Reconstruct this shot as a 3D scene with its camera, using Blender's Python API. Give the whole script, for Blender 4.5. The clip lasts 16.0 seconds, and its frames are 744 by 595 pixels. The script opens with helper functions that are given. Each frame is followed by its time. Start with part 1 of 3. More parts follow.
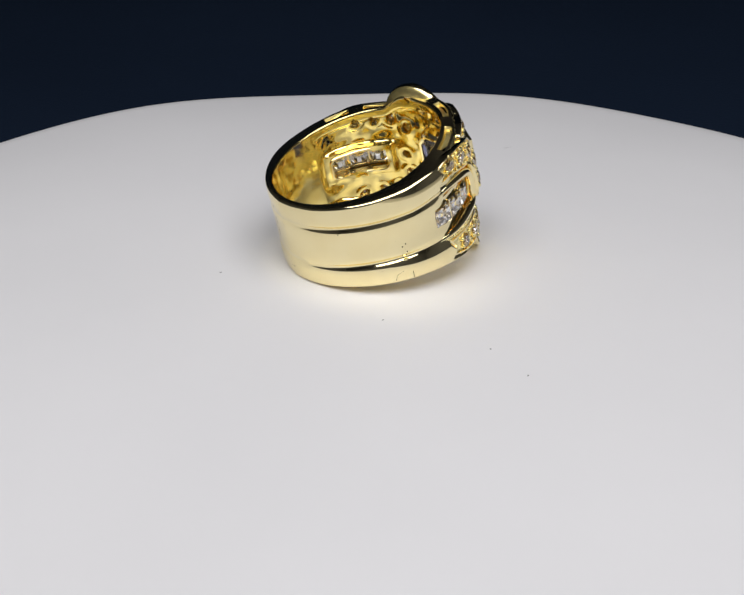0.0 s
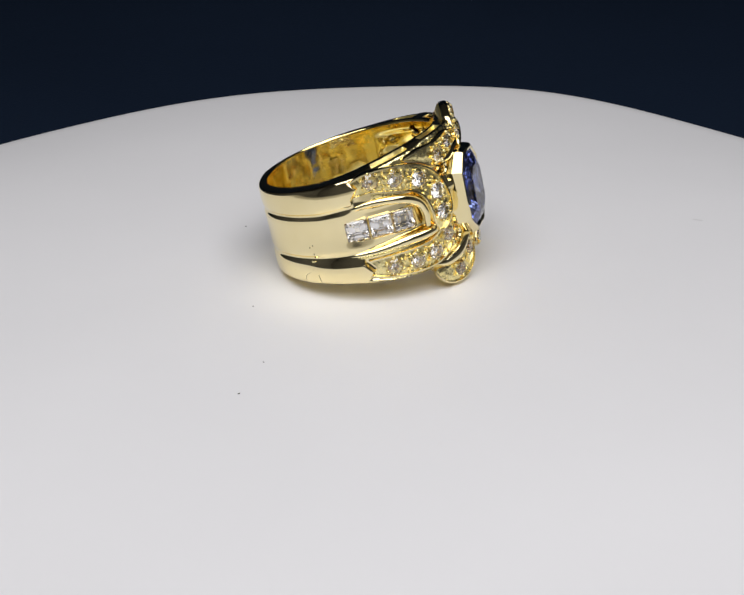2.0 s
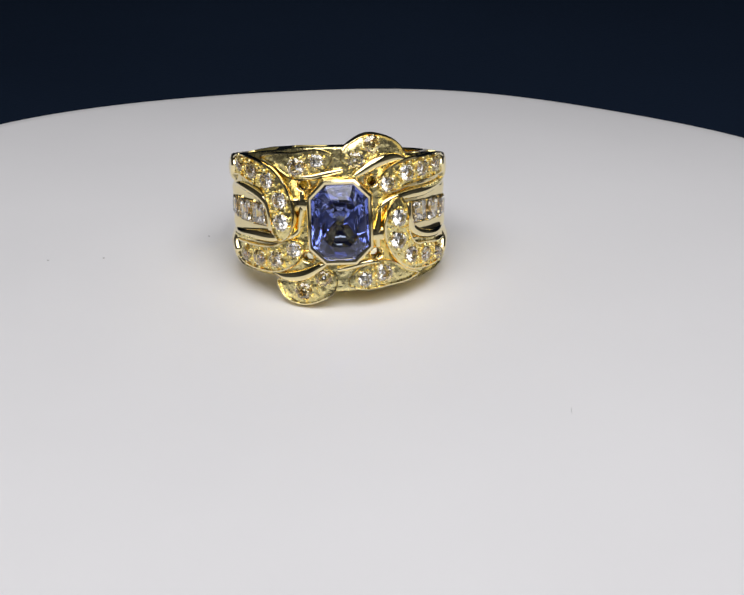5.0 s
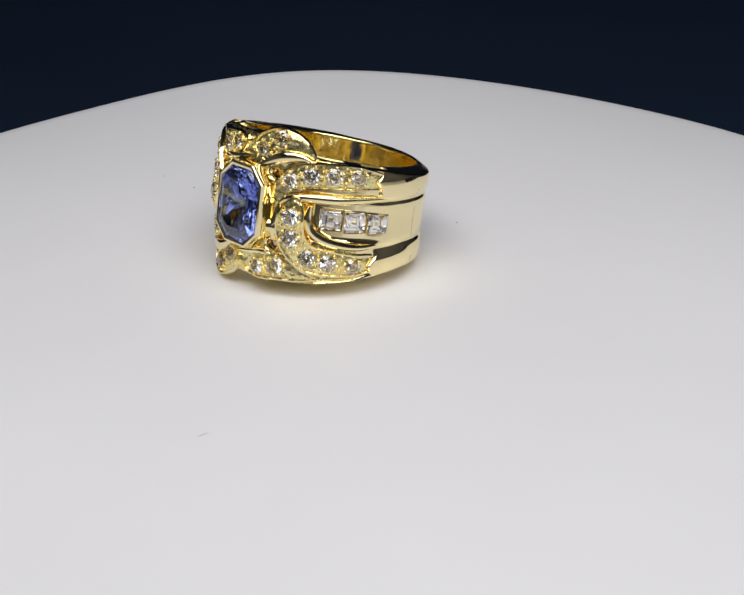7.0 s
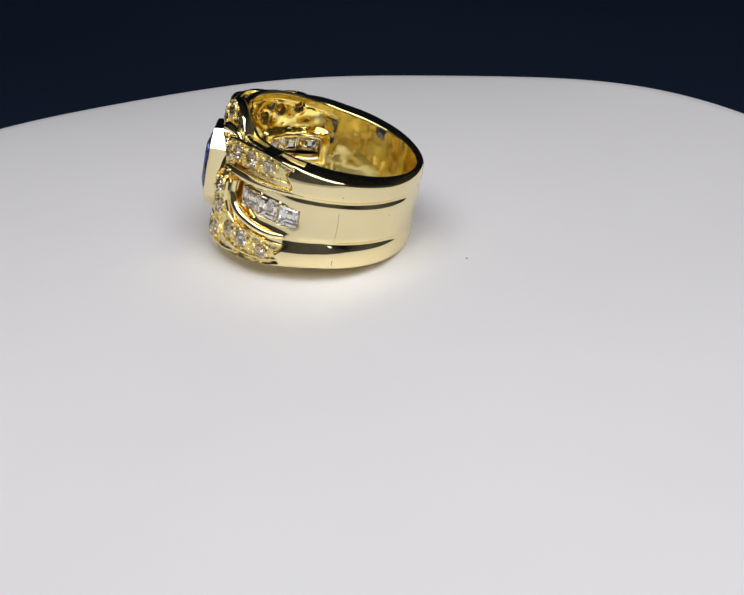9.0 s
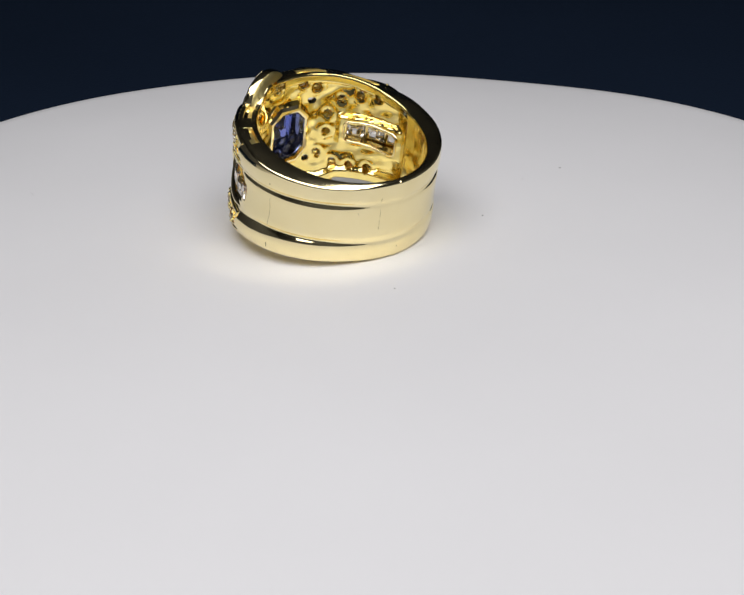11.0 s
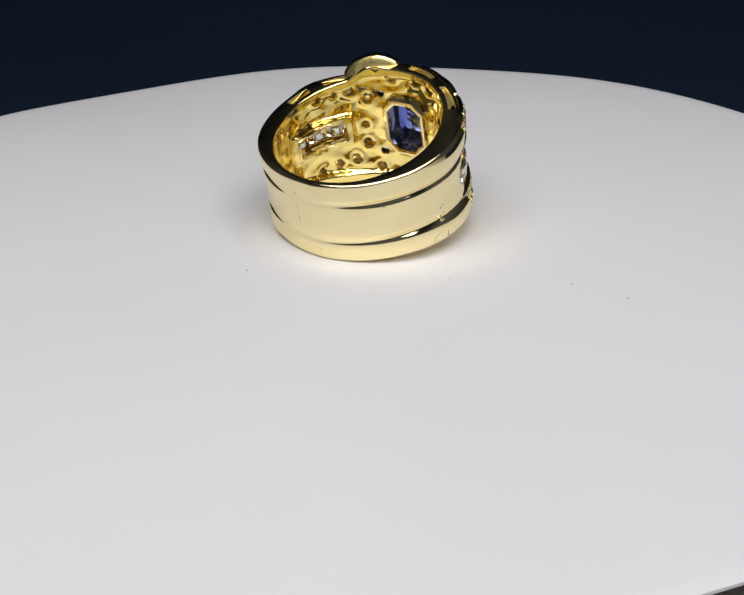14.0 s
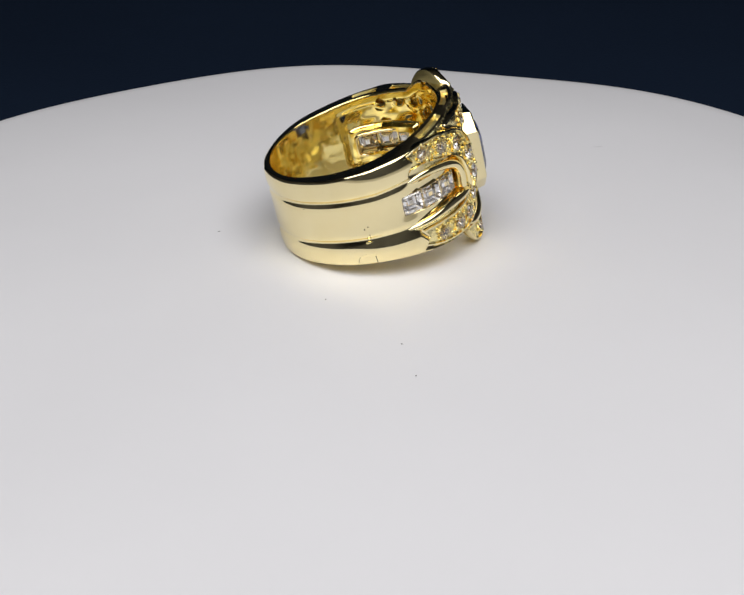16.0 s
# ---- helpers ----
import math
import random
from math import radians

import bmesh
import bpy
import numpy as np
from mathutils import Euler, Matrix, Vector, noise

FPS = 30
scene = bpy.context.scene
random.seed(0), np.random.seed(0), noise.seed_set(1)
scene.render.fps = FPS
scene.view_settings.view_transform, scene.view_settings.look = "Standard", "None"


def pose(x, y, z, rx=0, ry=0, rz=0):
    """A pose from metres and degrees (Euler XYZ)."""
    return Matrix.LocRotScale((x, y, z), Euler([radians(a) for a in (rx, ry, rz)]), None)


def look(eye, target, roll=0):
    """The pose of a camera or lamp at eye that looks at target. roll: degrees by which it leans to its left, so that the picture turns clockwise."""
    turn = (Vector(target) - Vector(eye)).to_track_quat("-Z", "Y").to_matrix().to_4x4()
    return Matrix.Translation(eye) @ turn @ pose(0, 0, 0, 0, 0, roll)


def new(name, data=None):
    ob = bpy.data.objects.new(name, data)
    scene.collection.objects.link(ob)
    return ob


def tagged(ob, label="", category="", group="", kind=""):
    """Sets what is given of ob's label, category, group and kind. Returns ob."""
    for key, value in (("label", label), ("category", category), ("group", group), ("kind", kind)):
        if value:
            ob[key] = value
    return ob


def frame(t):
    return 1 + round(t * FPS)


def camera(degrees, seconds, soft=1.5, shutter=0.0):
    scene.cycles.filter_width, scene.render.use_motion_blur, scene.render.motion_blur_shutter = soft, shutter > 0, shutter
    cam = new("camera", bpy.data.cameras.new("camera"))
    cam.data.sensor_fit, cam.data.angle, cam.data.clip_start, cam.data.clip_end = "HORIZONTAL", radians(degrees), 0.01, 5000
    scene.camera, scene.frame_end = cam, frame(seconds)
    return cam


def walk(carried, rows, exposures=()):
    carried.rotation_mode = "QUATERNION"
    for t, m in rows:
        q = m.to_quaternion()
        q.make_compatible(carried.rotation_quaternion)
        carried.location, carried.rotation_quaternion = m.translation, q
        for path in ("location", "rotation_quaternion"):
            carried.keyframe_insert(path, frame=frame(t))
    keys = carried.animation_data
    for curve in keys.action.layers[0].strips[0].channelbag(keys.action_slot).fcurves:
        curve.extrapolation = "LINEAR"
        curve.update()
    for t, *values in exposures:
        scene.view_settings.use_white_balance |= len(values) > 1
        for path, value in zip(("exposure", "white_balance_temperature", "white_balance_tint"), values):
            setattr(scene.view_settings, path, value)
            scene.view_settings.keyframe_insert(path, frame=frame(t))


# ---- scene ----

MM = 0.001

# ---- camera ----
cam = camera(27.0, 16.0, soft=1.6)
EYE = (0.00272, -0.155, 0.06766)


def aim(pitch, yaw):
    """The camera's pose: degrees up from level, and to the left of +y."""
    p, w = radians(pitch), radians(yaw)
    way = Vector((-math.sin(w) * math.cos(p), math.cos(w) * math.cos(p), math.sin(p)))
    return look(EYE, Vector(EYE) + way, -1.25)


walk(cam, [(0, aim(-25.23, 0.11)), (1, aim(-25.29, 0.13)), (2, aim(-25.375, 0.18)), (3, aim(-25.41, 0.185)), (4.2, aim(-25.36, 0.18)), (5.3, aim(-25.37, 0.12)), (6.4, aim(-25.40, 0.05)), (7.5, aim(-25.53, -0.06)), (8.6, aim(-25.65, -0.165)),
           (9.75, aim(-25.77, -0.18)), (10.9, aim(-25.87, -0.145)), (12, aim(-26.03, -0.04)), (13, aim(-26.13, 0.04)), (14, aim(-26.12, 0.125)), (15, aim(-26.155, 0.13)), (16, aim(-26.075, 0.10))])

# ---- light ----
# deep light paths for cut stones and the hollow of the polished ring
scene.cycles.caustics_reflective, scene.cycles.blur_glossy = True, 0.2
scene.cycles.max_bounces, scene.cycles.glossy_bounces, scene.cycles.transmission_bounces = 24, 16, 24
world = bpy.data.worlds.new("world")
scene.world = world
world.use_nodes = True
world.node_tree.nodes["Background"].inputs["Color"].default_value = (0.55, 0.6, 0.7, 1)
world.node_tree.nodes["Background"].inputs["Strength"].default_value = 0.08


def panel(name, eye, target, width, depth, watts, tint):
    """A flat area lamp out of view."""
    data = bpy.data.lights.new(name, "AREA")
    data.shape, data.size, data.size_y, data.energy, data.color = "RECTANGLE", width, depth, watts, tint
    lamp = new(name, data)
    lamp.matrix_world = look(eye, target)
    return lamp


# Fill lamp with no known source, added to brighten the ring's head and diamonds.
panel("added_fill", (0.05, -0.37, 0.33), (0.0, 0.0, 0.0), 0.40, 0.16, 0.63, (1.0, 0.985, 1.0))
panel("overhead_lamp", (0.0, -0.13, 0.34), (0.0, -0.03, 0.0), 0.46, 0.22, 1.19, (0.995, 0.985, 1.0))

# ---- materials ----


def material(name):
    mat = bpy.data.materials.new(name)
    mat.use_nodes = True
    nodes = mat.node_tree.nodes
    return mat, nodes, mat.node_tree.links, nodes["Principled BSDF"]


def grain(nodes, links, scale, detail=3.0):
    coord = nodes.new("ShaderNodeTexCoord")
    tex = nodes.new("ShaderNodeTexNoise")
    tex.inputs["Scale"].default_value, tex.inputs["Detail"].default_value = scale, detail
    links.new(coord.outputs["Object"], tex.inputs["Vector"])
    return tex


def ramp(nodes, links, source, low, high, a=0.3, b=0.7):
    node = nodes.new("ShaderNodeValToRGB")
    node.color_ramp.elements[0].position, node.color_ramp.elements[1].position = a, b
    node.color_ramp.elements[0].color, node.color_ramp.elements[1].color = low, high
    links.new(source, node.inputs["Fac"])
    return node


def relief(nodes, links, source, bsdf, strength, distance):
    node = nodes.new("ShaderNodeBump")
    node.inputs["Strength"].default_value, node.inputs["Distance"].default_value = strength, distance
    links.new(source, node.inputs["Height"])
    links.new(node.outputs["Normal"], bsdf.inputs["Normal"])


def gold_material(name, low, high, rough, bump, scale, depth=0.0001):
    """Polished yellow gold: slight tone drift, fine wear in the gloss, faint waviness."""
    mat, nodes, links, bsdf = material(name)
    bsdf.inputs["Metallic"].default_value = 1.0
    tone = grain(nodes, links, 320.0)
    links.new(ramp(nodes, links, tone.outputs["Fac"], low, high).outputs["Color"], bsdf.inputs["Base Color"])
    wear = grain(nodes, links, 2600.0, 5.0)
    node = nodes.new("ShaderNodeMapRange")
    node.inputs["To Min"].default_value, node.inputs["To Max"].default_value = rough * 0.6, rough * 1.5
    links.new(wear.outputs["Fac"], node.inputs["Value"])
    links.new(node.outputs["Result"], bsdf.inputs["Roughness"])
    relief(nodes, links, grain(nodes, links, scale, 2.0).outputs["Fac"], bsdf, bump, depth)
    return mat


GOLD = gold_material("polished_gold", (0.95, 0.82, 0.465, 1), (0.98, 0.86, 0.515, 1), 0.07, 0.26, 300.0)
GOLD_PAVE = gold_material("pave_gold", (0.99, 0.84, 0.37, 1), (1.0, 0.89, 0.47, 1), 0.26, 1.0, 1500.0, 0.00016)
# Cast inside: the deeper yellow stands in for gold reflecting in gold.
GOLD_CAST = gold_material("cast_gold", (0.95, 0.785, 0.29, 1), (0.98, 0.85, 0.38, 1), 0.10, 0.8, 330.0, 0.00014)
GOLD_SATIN = gold_material("satin_gold", (0.93, 0.80, 0.46, 1), (0.97, 0.84, 0.51, 1), 0.17, 0.4, 900.0)
GOLD_MATTE = gold_material("matte_gold", (0.95, 0.78, 0.30, 1), (0.98, 0.85, 0.40, 1), 0.38, 0.6, 1500.0)


def glass_material(name, tint, ior):
    mat, nodes, links, bsdf = material(name)
    bsdf.inputs["Base Color"].default_value = tint
    bsdf.inputs["Roughness"].default_value = 0.0
    bsdf.inputs["IOR"].default_value = ior
    bsdf.inputs["Transmission Weight"].default_value = 1.0
    return mat


DIAMOND = glass_material("diamond", (1.0, 0.995, 0.985, 1), 2.4)
SAPPHIRE = glass_material("sapphire", (0.19, 0.26, 0.87, 1), 1.77)


def card_material():
    """Matt white card with faint smudges."""
    mat, nodes, links, bsdf = material("white_card")
    tone = grain(nodes, links, 26.0, 4.0)
    links.new(ramp(nodes, links, tone.outputs["Fac"], (0.79, 0.785, 0.795, 1), (0.82, 0.815, 0.825, 1)).outputs["Color"], bsdf.inputs["Base Color"])
    bsdf.inputs["Roughness"].default_value = 0.55
    bsdf.inputs["Specular IOR Level"].default_value = 0.25
    relief(nodes, links, grain(nodes, links, 900.0, 4.0).outputs["Fac"], bsdf, 0.05, 0.0001)
    return mat


CARD = card_material()


def cloth_material():
    """Dark navy backdrop cloth."""
    mat, nodes, links, bsdf = material("navy_cloth")
    tone = grain(nodes, links, 9.0, 4.0)
    links.new(ramp(nodes, links, tone.outputs["Fac"], (0.0068, 0.0143, 0.0312, 1), (0.0088, 0.0178, 0.0378, 1)).outputs["Color"], bsdf.inputs["Base Color"])
    bsdf.inputs["Roughness"].default_value = 0.9
    bsdf.inputs["Specular IOR Level"].default_value = 0.1
    relief(nodes, links, grain(nodes, links, 1500.0, 2.0).outputs["Fac"], bsdf, 0.3, 0.0003)
    return mat


CLOTH = cloth_material()


def plain_material(name, low, high, rough, scale):
    mat, nodes, links, bsdf = material(name)
    tone = grain(nodes, links, scale, 4.0)
    links.new(ramp(nodes, links, tone.outputs["Fac"], low, high).outputs["Color"], bsdf.inputs["Base Color"])
    bsdf.inputs["Roughness"].default_value = rough
    relief(nodes, links, tone.outputs["Fac"], bsdf, 0.2, 0.001)
    return mat


WALL = plain_material("grey_wall", (0.13, 0.13, 0.135, 1), (0.16, 0.16, 0.165, 1), 0.9, 14.0)
TOP = plain_material("table_top", (0.52, 0.50, 0.47, 1), (0.60, 0.58, 0.55, 1), 0.6, 22.0)
HOUSING = plain_material("grey_plastic", (0.14, 0.13, 0.125, 1), (0.18, 0.17, 0.16, 1), 0.5, 60.0)
DUST = plain_material("dark_lint", (0.05, 0.05, 0.05, 1), (0.12, 0.11, 0.10, 1), 0.9, 900.0)
HAIR = plain_material("pale_hair", (0.5, 0.5, 0.5, 1), (0.6, 0.6, 0.6, 1), 0.8, 900.0)
SCRATCH = plain_material("tarnish", (0.10, 0.07, 0.03, 1), (0.2, 0.15, 0.07, 1), 0.5, 900.0)

# ---- mesh helpers ----


def mesh_of(name, verts, faces, mat, smooth=None):
    """A mesh from computed points; smooth: degrees below which an edge is shaded round."""
    me = bpy.data.meshes.new(name)
    me.from_pydata([tuple(v) for v in verts], [], faces)
    bm = bmesh.new()
    bm.from_mesh(me)
    bmesh.ops.recalc_face_normals(bm, faces=bm.faces)
    bm.to_mesh(me)
    bm.free()
    me.materials.append(mat)
    if smooth is not None:
        for p in me.polygons:
            p.use_smooth = True
        me.set_sharp_from_angle(angle=radians(smooth))
    return me


def part(name, me, parent, label=""):
    ob = new(name, me)
    ob.parent = parent
    return tagged(ob, label)


def loft(rings, cap_first=True, cap_last=True):
    """Points and faces through equal closed rings."""
    verts = [v for ring in rings for v in ring]
    n, faces = len(rings[0]), []
    for i in range(len(rings) - 1):
        for j in range(n):
            k = (j + 1) % n
            faces.append((i * n + j, i * n + k, (i + 1) * n + k, (i + 1) * n + j))
    if cap_first:
        faces.append(tuple(range(n))[::-1])
    if cap_last:
        faces.append(tuple(range((len(rings) - 1) * n, len(rings) * n)))
    return verts, faces


def smoothstep(a, b, x):
    t = np.clip((np.asarray(x, float) - a) / (b - a), 0, 1)
    return t * t * (3 - 2 * t)


def spline(rows, step):
    """A smooth curve (Catmull-Rom) through rows of numbers, at even steps of the row's own parameter."""
    p = np.array(rows, float)
    p = np.vstack([2 * p[0] - p[1], p, 2 * p[-1] - p[-2]])
    out = []
    for i in range(1, len(p) - 2):
        for t in np.arange(0, 1, step):
            a, b, c, d = p[i - 1], p[i], p[i + 1], p[i + 2]
            out.append(0.5 * (2 * b + (c - a) * t + (2 * a - 5 * b + 4 * c - d) * t ** 2 + (3 * b - a - 3 * c + d) * t ** 3))
    return np.array(out + [p[-2]])


def on_ring(angle, z, r):
    """A place in the ring's space (mm): angle about its axis in degrees from the blue stone, height, radius."""
    a = radians(angle)
    return Vector((r * math.cos(a), r * math.sin(a), z))


def facing(angle, z, r, flip=False):
    """A pose in the ring's space whose z points out of the ring and y along its axis."""
    a = radians(angle)
    out, up = Vector((math.cos(a), math.sin(a), 0)), Vector((0, 0, -1 if flip else 1))
    side = up.cross(out)
    m = Matrix((side, up, out)).transposed().to_4x4()
    m.translation = on_ring(angle, z, r) * MM
    return m


# ---- the setting: table, backdrop, added unseen walls and ceiling ----


def sheet(name, verts, faces, mat, label, category):
    ob = new(name, mesh_of(name, verts, faces, mat))
    return tagged(ob, label, category, kind="structure")


def slab(name, lo, hi, mat, label, category):
    v = [(x, y, z) for x in (lo[0], hi[0]) for y in (lo[1], hi[1]) for z in (lo[2], hi[2])]
    f = [(0, 1, 3, 2), (4, 6, 7, 5), (0, 4, 5, 1), (2, 3, 7, 6), (0, 2, 6, 4), (1, 5, 7, 3)]
    return sheet(name, v, f, mat, label, category)


def backdrop():
    """Navy cloth that lies on the table and sweeps up behind the turntable."""
    verts, faces, n = [], [], 40
    line = [(0.0, -0.030), (0.10, -0.030), (0.44, -0.030)]
    line += [(0.44 + 0.12 * math.sin(radians(t)), -0.030 + 0.12 * (1 - math.cos(radians(t)))) for t in range(10, 91, 10)] + [(0.56, 0.47)]
    for i in range(n + 1):
        x = -0.44 + 0.88 * i / n
        for y, z in line:
            verts.append((x, y + (0.003 * math.sin(x * 19) if z > 0.05 else 0), z))
    m = len(line)
    for i in range(n):
        for j in range(m - 1):
            faces.append((i * m + j, (i + 1) * m + j, (i + 1) * m + j + 1, i * m + j + 1))
    ob = sheet("backdrop", verts, faces, CLOTH, "dark navy blue cloth sweeping up behind the turntable", "backdrop")
    mod = ob.modifiers.new("thickness", "SOLIDIFY")
    mod.thickness, mod.offset = 0.002, -1
    for p in ob.data.polygons:
        p.use_smooth = True
    return ob


backdrop()
slab("floor", (-0.7, -0.7, -0.06), (0.7, 0.7, -0.0325), TOP, "warm pale grey table top, half covered by navy cloth", "table top")
# Unseen walls and ceiling, added to close the scene and darken the gold's reflections.
slab("wall_north", (-0.45, 0.60, -0.0325), (0.45, 0.62, 0.5), WALL, "plain grey wall added unseen behind the backdrop", "wall")
slab("wall_south", (-0.45, -0.42, -0.0325), (0.45, -0.40, 0.5), WALL, "plain grey wall added unseen behind the camera", "wall")
slab("wall_east", (0.45, -0.42, -0.0325), (0.47, 0.62, 0.5), WALL, "plain grey side wall added out of view", "wall")
slab("wall_west", (-0.47, -0.42, -0.0325), (-0.45, 0.62, 0.5), WALL, "plain grey side wall added out of view", "wall")
slab("ceiling", (-0.47, -0.42, 0.50), (0.47, 0.62, 0.52), WALL, "plain grey ceiling added out of view", "ceiling")

# ---- turntable ----


RIM = 69.0


def rim_height(a):
    """How far the card's warped rim hangs below the middle, in mm."""
    waves = ((1, 0.4, -1.62), (2, -1.92, 0.26), (3, 0.91, 1.56), (4, 0.36, 0.09), (5, -0.23, -0.54), (6, -0.06, 0.42), (7, 0.22, 0.32), (8, -0.19, -0.21), (9, 0.17, -0.37))
    return -3.31 + sum(c * math.cos(k * a) + s * math.sin(k * a) for k, c, s in waves) / 3.15


def card_height(r, a):
    """The card's top at a radius (a share of the rim's) and an angle, in mm: flat in the middle, drooping and warped outside."""
    return -0.26 + (rim_height(a) + 0.26) * max(0.0, (r - 0.32) / 0.68) ** 2


def turntable():
    base = new("turntable")
    tagged(base, "round white card turntable with a warped drooping rim", "turntable")
    n, rings = 360, []
    for k, thick in [(k, 0) for k in np.linspace(0.02, 1, 40)] + [(1.003, -0.15), (1.003, -0.45)] + [(k, -0.6) for k in np.linspace(1, 0.02, 30)]:
        rings.append([(RIM * k * math.cos(t) * MM, RIM * k * math.sin(t) * MM, (card_height(min(k, 1.0), t) + thick) * MM)
                      for t in (2 * math.pi * i / n for i in range(n))])
    v, f = loft(rings)
    part("disc", mesh_of("disc", v, f, CARD, 40), base)
    rings = [[(r * math.cos(t) * MM, r * math.sin(t) * MM, z * MM) for t in (2 * math.pi * i / 64 for i in range(64))]
             for r, z in ((46, -29.5), (48, -29), (48, -12), (47, -11), (20, -10.5), (18, -10), (18, -0.62), (19, -0.62))]
    v, f = loft(rings)
    part("plinth", mesh_of("plinth", v, f, HOUSING, 40), base, "grey motor housing under the card")
    return base


TABLE = turntable()


LINT = []


def lint(r, angle, length, turn, width, label, mat=DUST):
    """A speck of lint or a hair lying on the card."""
    a = radians(angle)
    rings = []
    for i in range(7):
        t = i / 6 - 0.5
        w = width * (1 - abs(2 * t) ** 3 * 0.7)
        c = (t * length, 0.25 * length * t * t, 0.05)
        rings.append([(c[0] * MM, (c[1] + w * math.cos(q)) * MM, (c[2] + 0.5 * w * math.sin(q)) * MM) for q in (math.pi * k / 3 for k in range(6))])
    v, f = loft(rings)
    ob = tagged(new("lint", mesh_of("lint", v, f, mat, 60)), label, "lint", "specks on the white card")
    drop = card_height(r / RIM, a)
    LINT.append((ob, pose(r * math.cos(a) * MM, r * math.sin(a) * MM, drop * MM, 0, 0, turn)))


for row in ((14.2, 196.0, 0.25, 20, 0.06), (16.6, 282.5, 0.2, 70, 0.06), (26.8, 301.1, 0.2, 0, 0.06), (32.9, 301.0, 0.25, 80, 0.06)):
    lint(*row, "tiny dark speck of lint on the white card")
lint(40.3, 60.0, 1.2, 25, 0.03, "short pale hair lying on the white card", HAIR)

# ---- the ring ----
RING = new("gold_ring")
tagged(RING, "wide yellow gold ring with blue sapphire and diamonds", "ring")

# the two halves of the setting, each in its own half-turned space: angle, height in mm, radius of the girdle, radius of the stone
LEAVES = ("curled", "lower", "petal", "flank")
PLAN = {"curled": ((-64.2, 4.85, 11.15, 0.80), (-50.7, 4.55, 11.25, 0.86), (-39.3, 3.85, 11.4, 0.86), (-30.3, 2.15, 11.75, 0.86), (-30.0, 0.0, 11.85, 0.82)),
        "lower": ((-61.4, -4.45, 11.1, 0.82), (-48.9, -4.4, 11.15, 0.86), (-37.5, -4.2, 11.15, 0.86), (-25.7, -3.2, 11.1, 0.80)),
        "petal": ((-18.3, -7.2, 10.95, 0.84), (-9.0, -5.85, 11.05, 0.80)),
        "flank": ((-22.0, 5.4, 11.2, 0.88), (-11.4, 5.95, 11.15, 0.72))}
# how far the hand-set stones of each half sit from the plan: degrees, mm of height, mm of radius
SHIFT = {False: {"curled": ((-0.4, 0.15, -0.02), (-0.7, 0.06, -0.06), (0.1, 0.0, 0.05), (-0.4, -0.15, 0.02), (0.1, -0.2, 0.02)),
                 "lower": ((0.5, 0.18, -0.03), (0.9, 0.07, -0.03), (1.2, -0.02, -0.1), (0.4, 0.1, -0.05)),
                 "petal": ((-2.3, -0.06, 0.0), (-0.6, 0.05, 0.0)), "flank": ((0.0, -0.07, 0.0), (0.0, 0.0, 0.0))},
         True: {"curled": ((0.0, -0.15, 0.07), (-0.1, -0.07, 0.05), (-0.1, 0.27, -0.12), (0.4, 0.2, -0.12), (0.1, 0.0, 0.03)),
                "lower": ((-0.1, -0.08, 0.15), (-0.2, -0.06, 0.07), (-0.1, -0.1, 0.07), (-0.6, -0.2, -0.08)),
                "petal": ((0.3, -0.2, -0.12), (0.4, -0.12, 0.04)), "flank": ((-0.9, 0.2, -0.07), (-0.8, 0.15, 0.0))}}
SET = {flip: {k: [(a + da, h + dh, r + dr, q) for (a, h, r, q), (da, dh, dr) in zip(PLAN[k], SHIFT[flip][k])] for k in LEAVES} for flip in (False, True)}
ROUNDS = {flip: [(a, h, r, q * 1.08) for k in LEAVES for a, h, r, q in SET[flip][k]] for flip in (False, True)}


def follow(rows, key, flip):
    """A leaf's rows of (angle, height, half-width, radius), moved with the stones set in it."""
    out = []
    for a, z, w, r in rows:
        near = [1 / (0.3 + (radians(a - p[0]) * 11) ** 2 + (z - p[1]) ** 2) for p in PLAN[key]]
        da, dz, dr = (sum(k * d[i] for k, d in zip(near, SHIFT[flip][key])) / sum(near) for i in range(3))
        out.append((a + da, z + dz, w, r + dr))
    return out


BAGUETTES = ((-76.6, 0.3, 10.88), (-63.4, 0.2, 10.7), (-50.2, 0.1, 10.52))
# openings between the leaves and the bezel: angle, height, half-width, half-height in mm
PIERCINGS = ((-19.2, 3.55, 0.62, 0.55), (-17.6, -3.75, 0.55, 0.5))
BAG_W, BAG_H = 1.20, 1.12
# the open window behind the square stones: middle and half-length in degrees, half-height in mm
WINDOW = (63.4, 20.0, 1.15)


def top_edge(a):
    """Half-height of the band's upper edge in mm by angle; the lower edge is its half turn."""
    rows = ((-180, 4.45), (-150, 4.5), (-120, 4.8), (-95, 5.25), (-75, 5.9), (-60, 6.45), (-45, 6.9), (-25, 7.25), (-5, 7.3), (4, 7.3), (8, 7.3), (13, 7.4), (19, 7.5), (25, 7.35), (30, 6.9), (35, 6.35), (39, 6.0), (60, 5.7), (80, 5.35), (100, 5.0), (130, 4.65), (180, 4.45))
    x, y = np.array(rows).T
    return (np.interp(a, x, y) * 2 + np.interp(a - 1.5, x, y) + np.interp(a + 1.5, x, y)) / 4


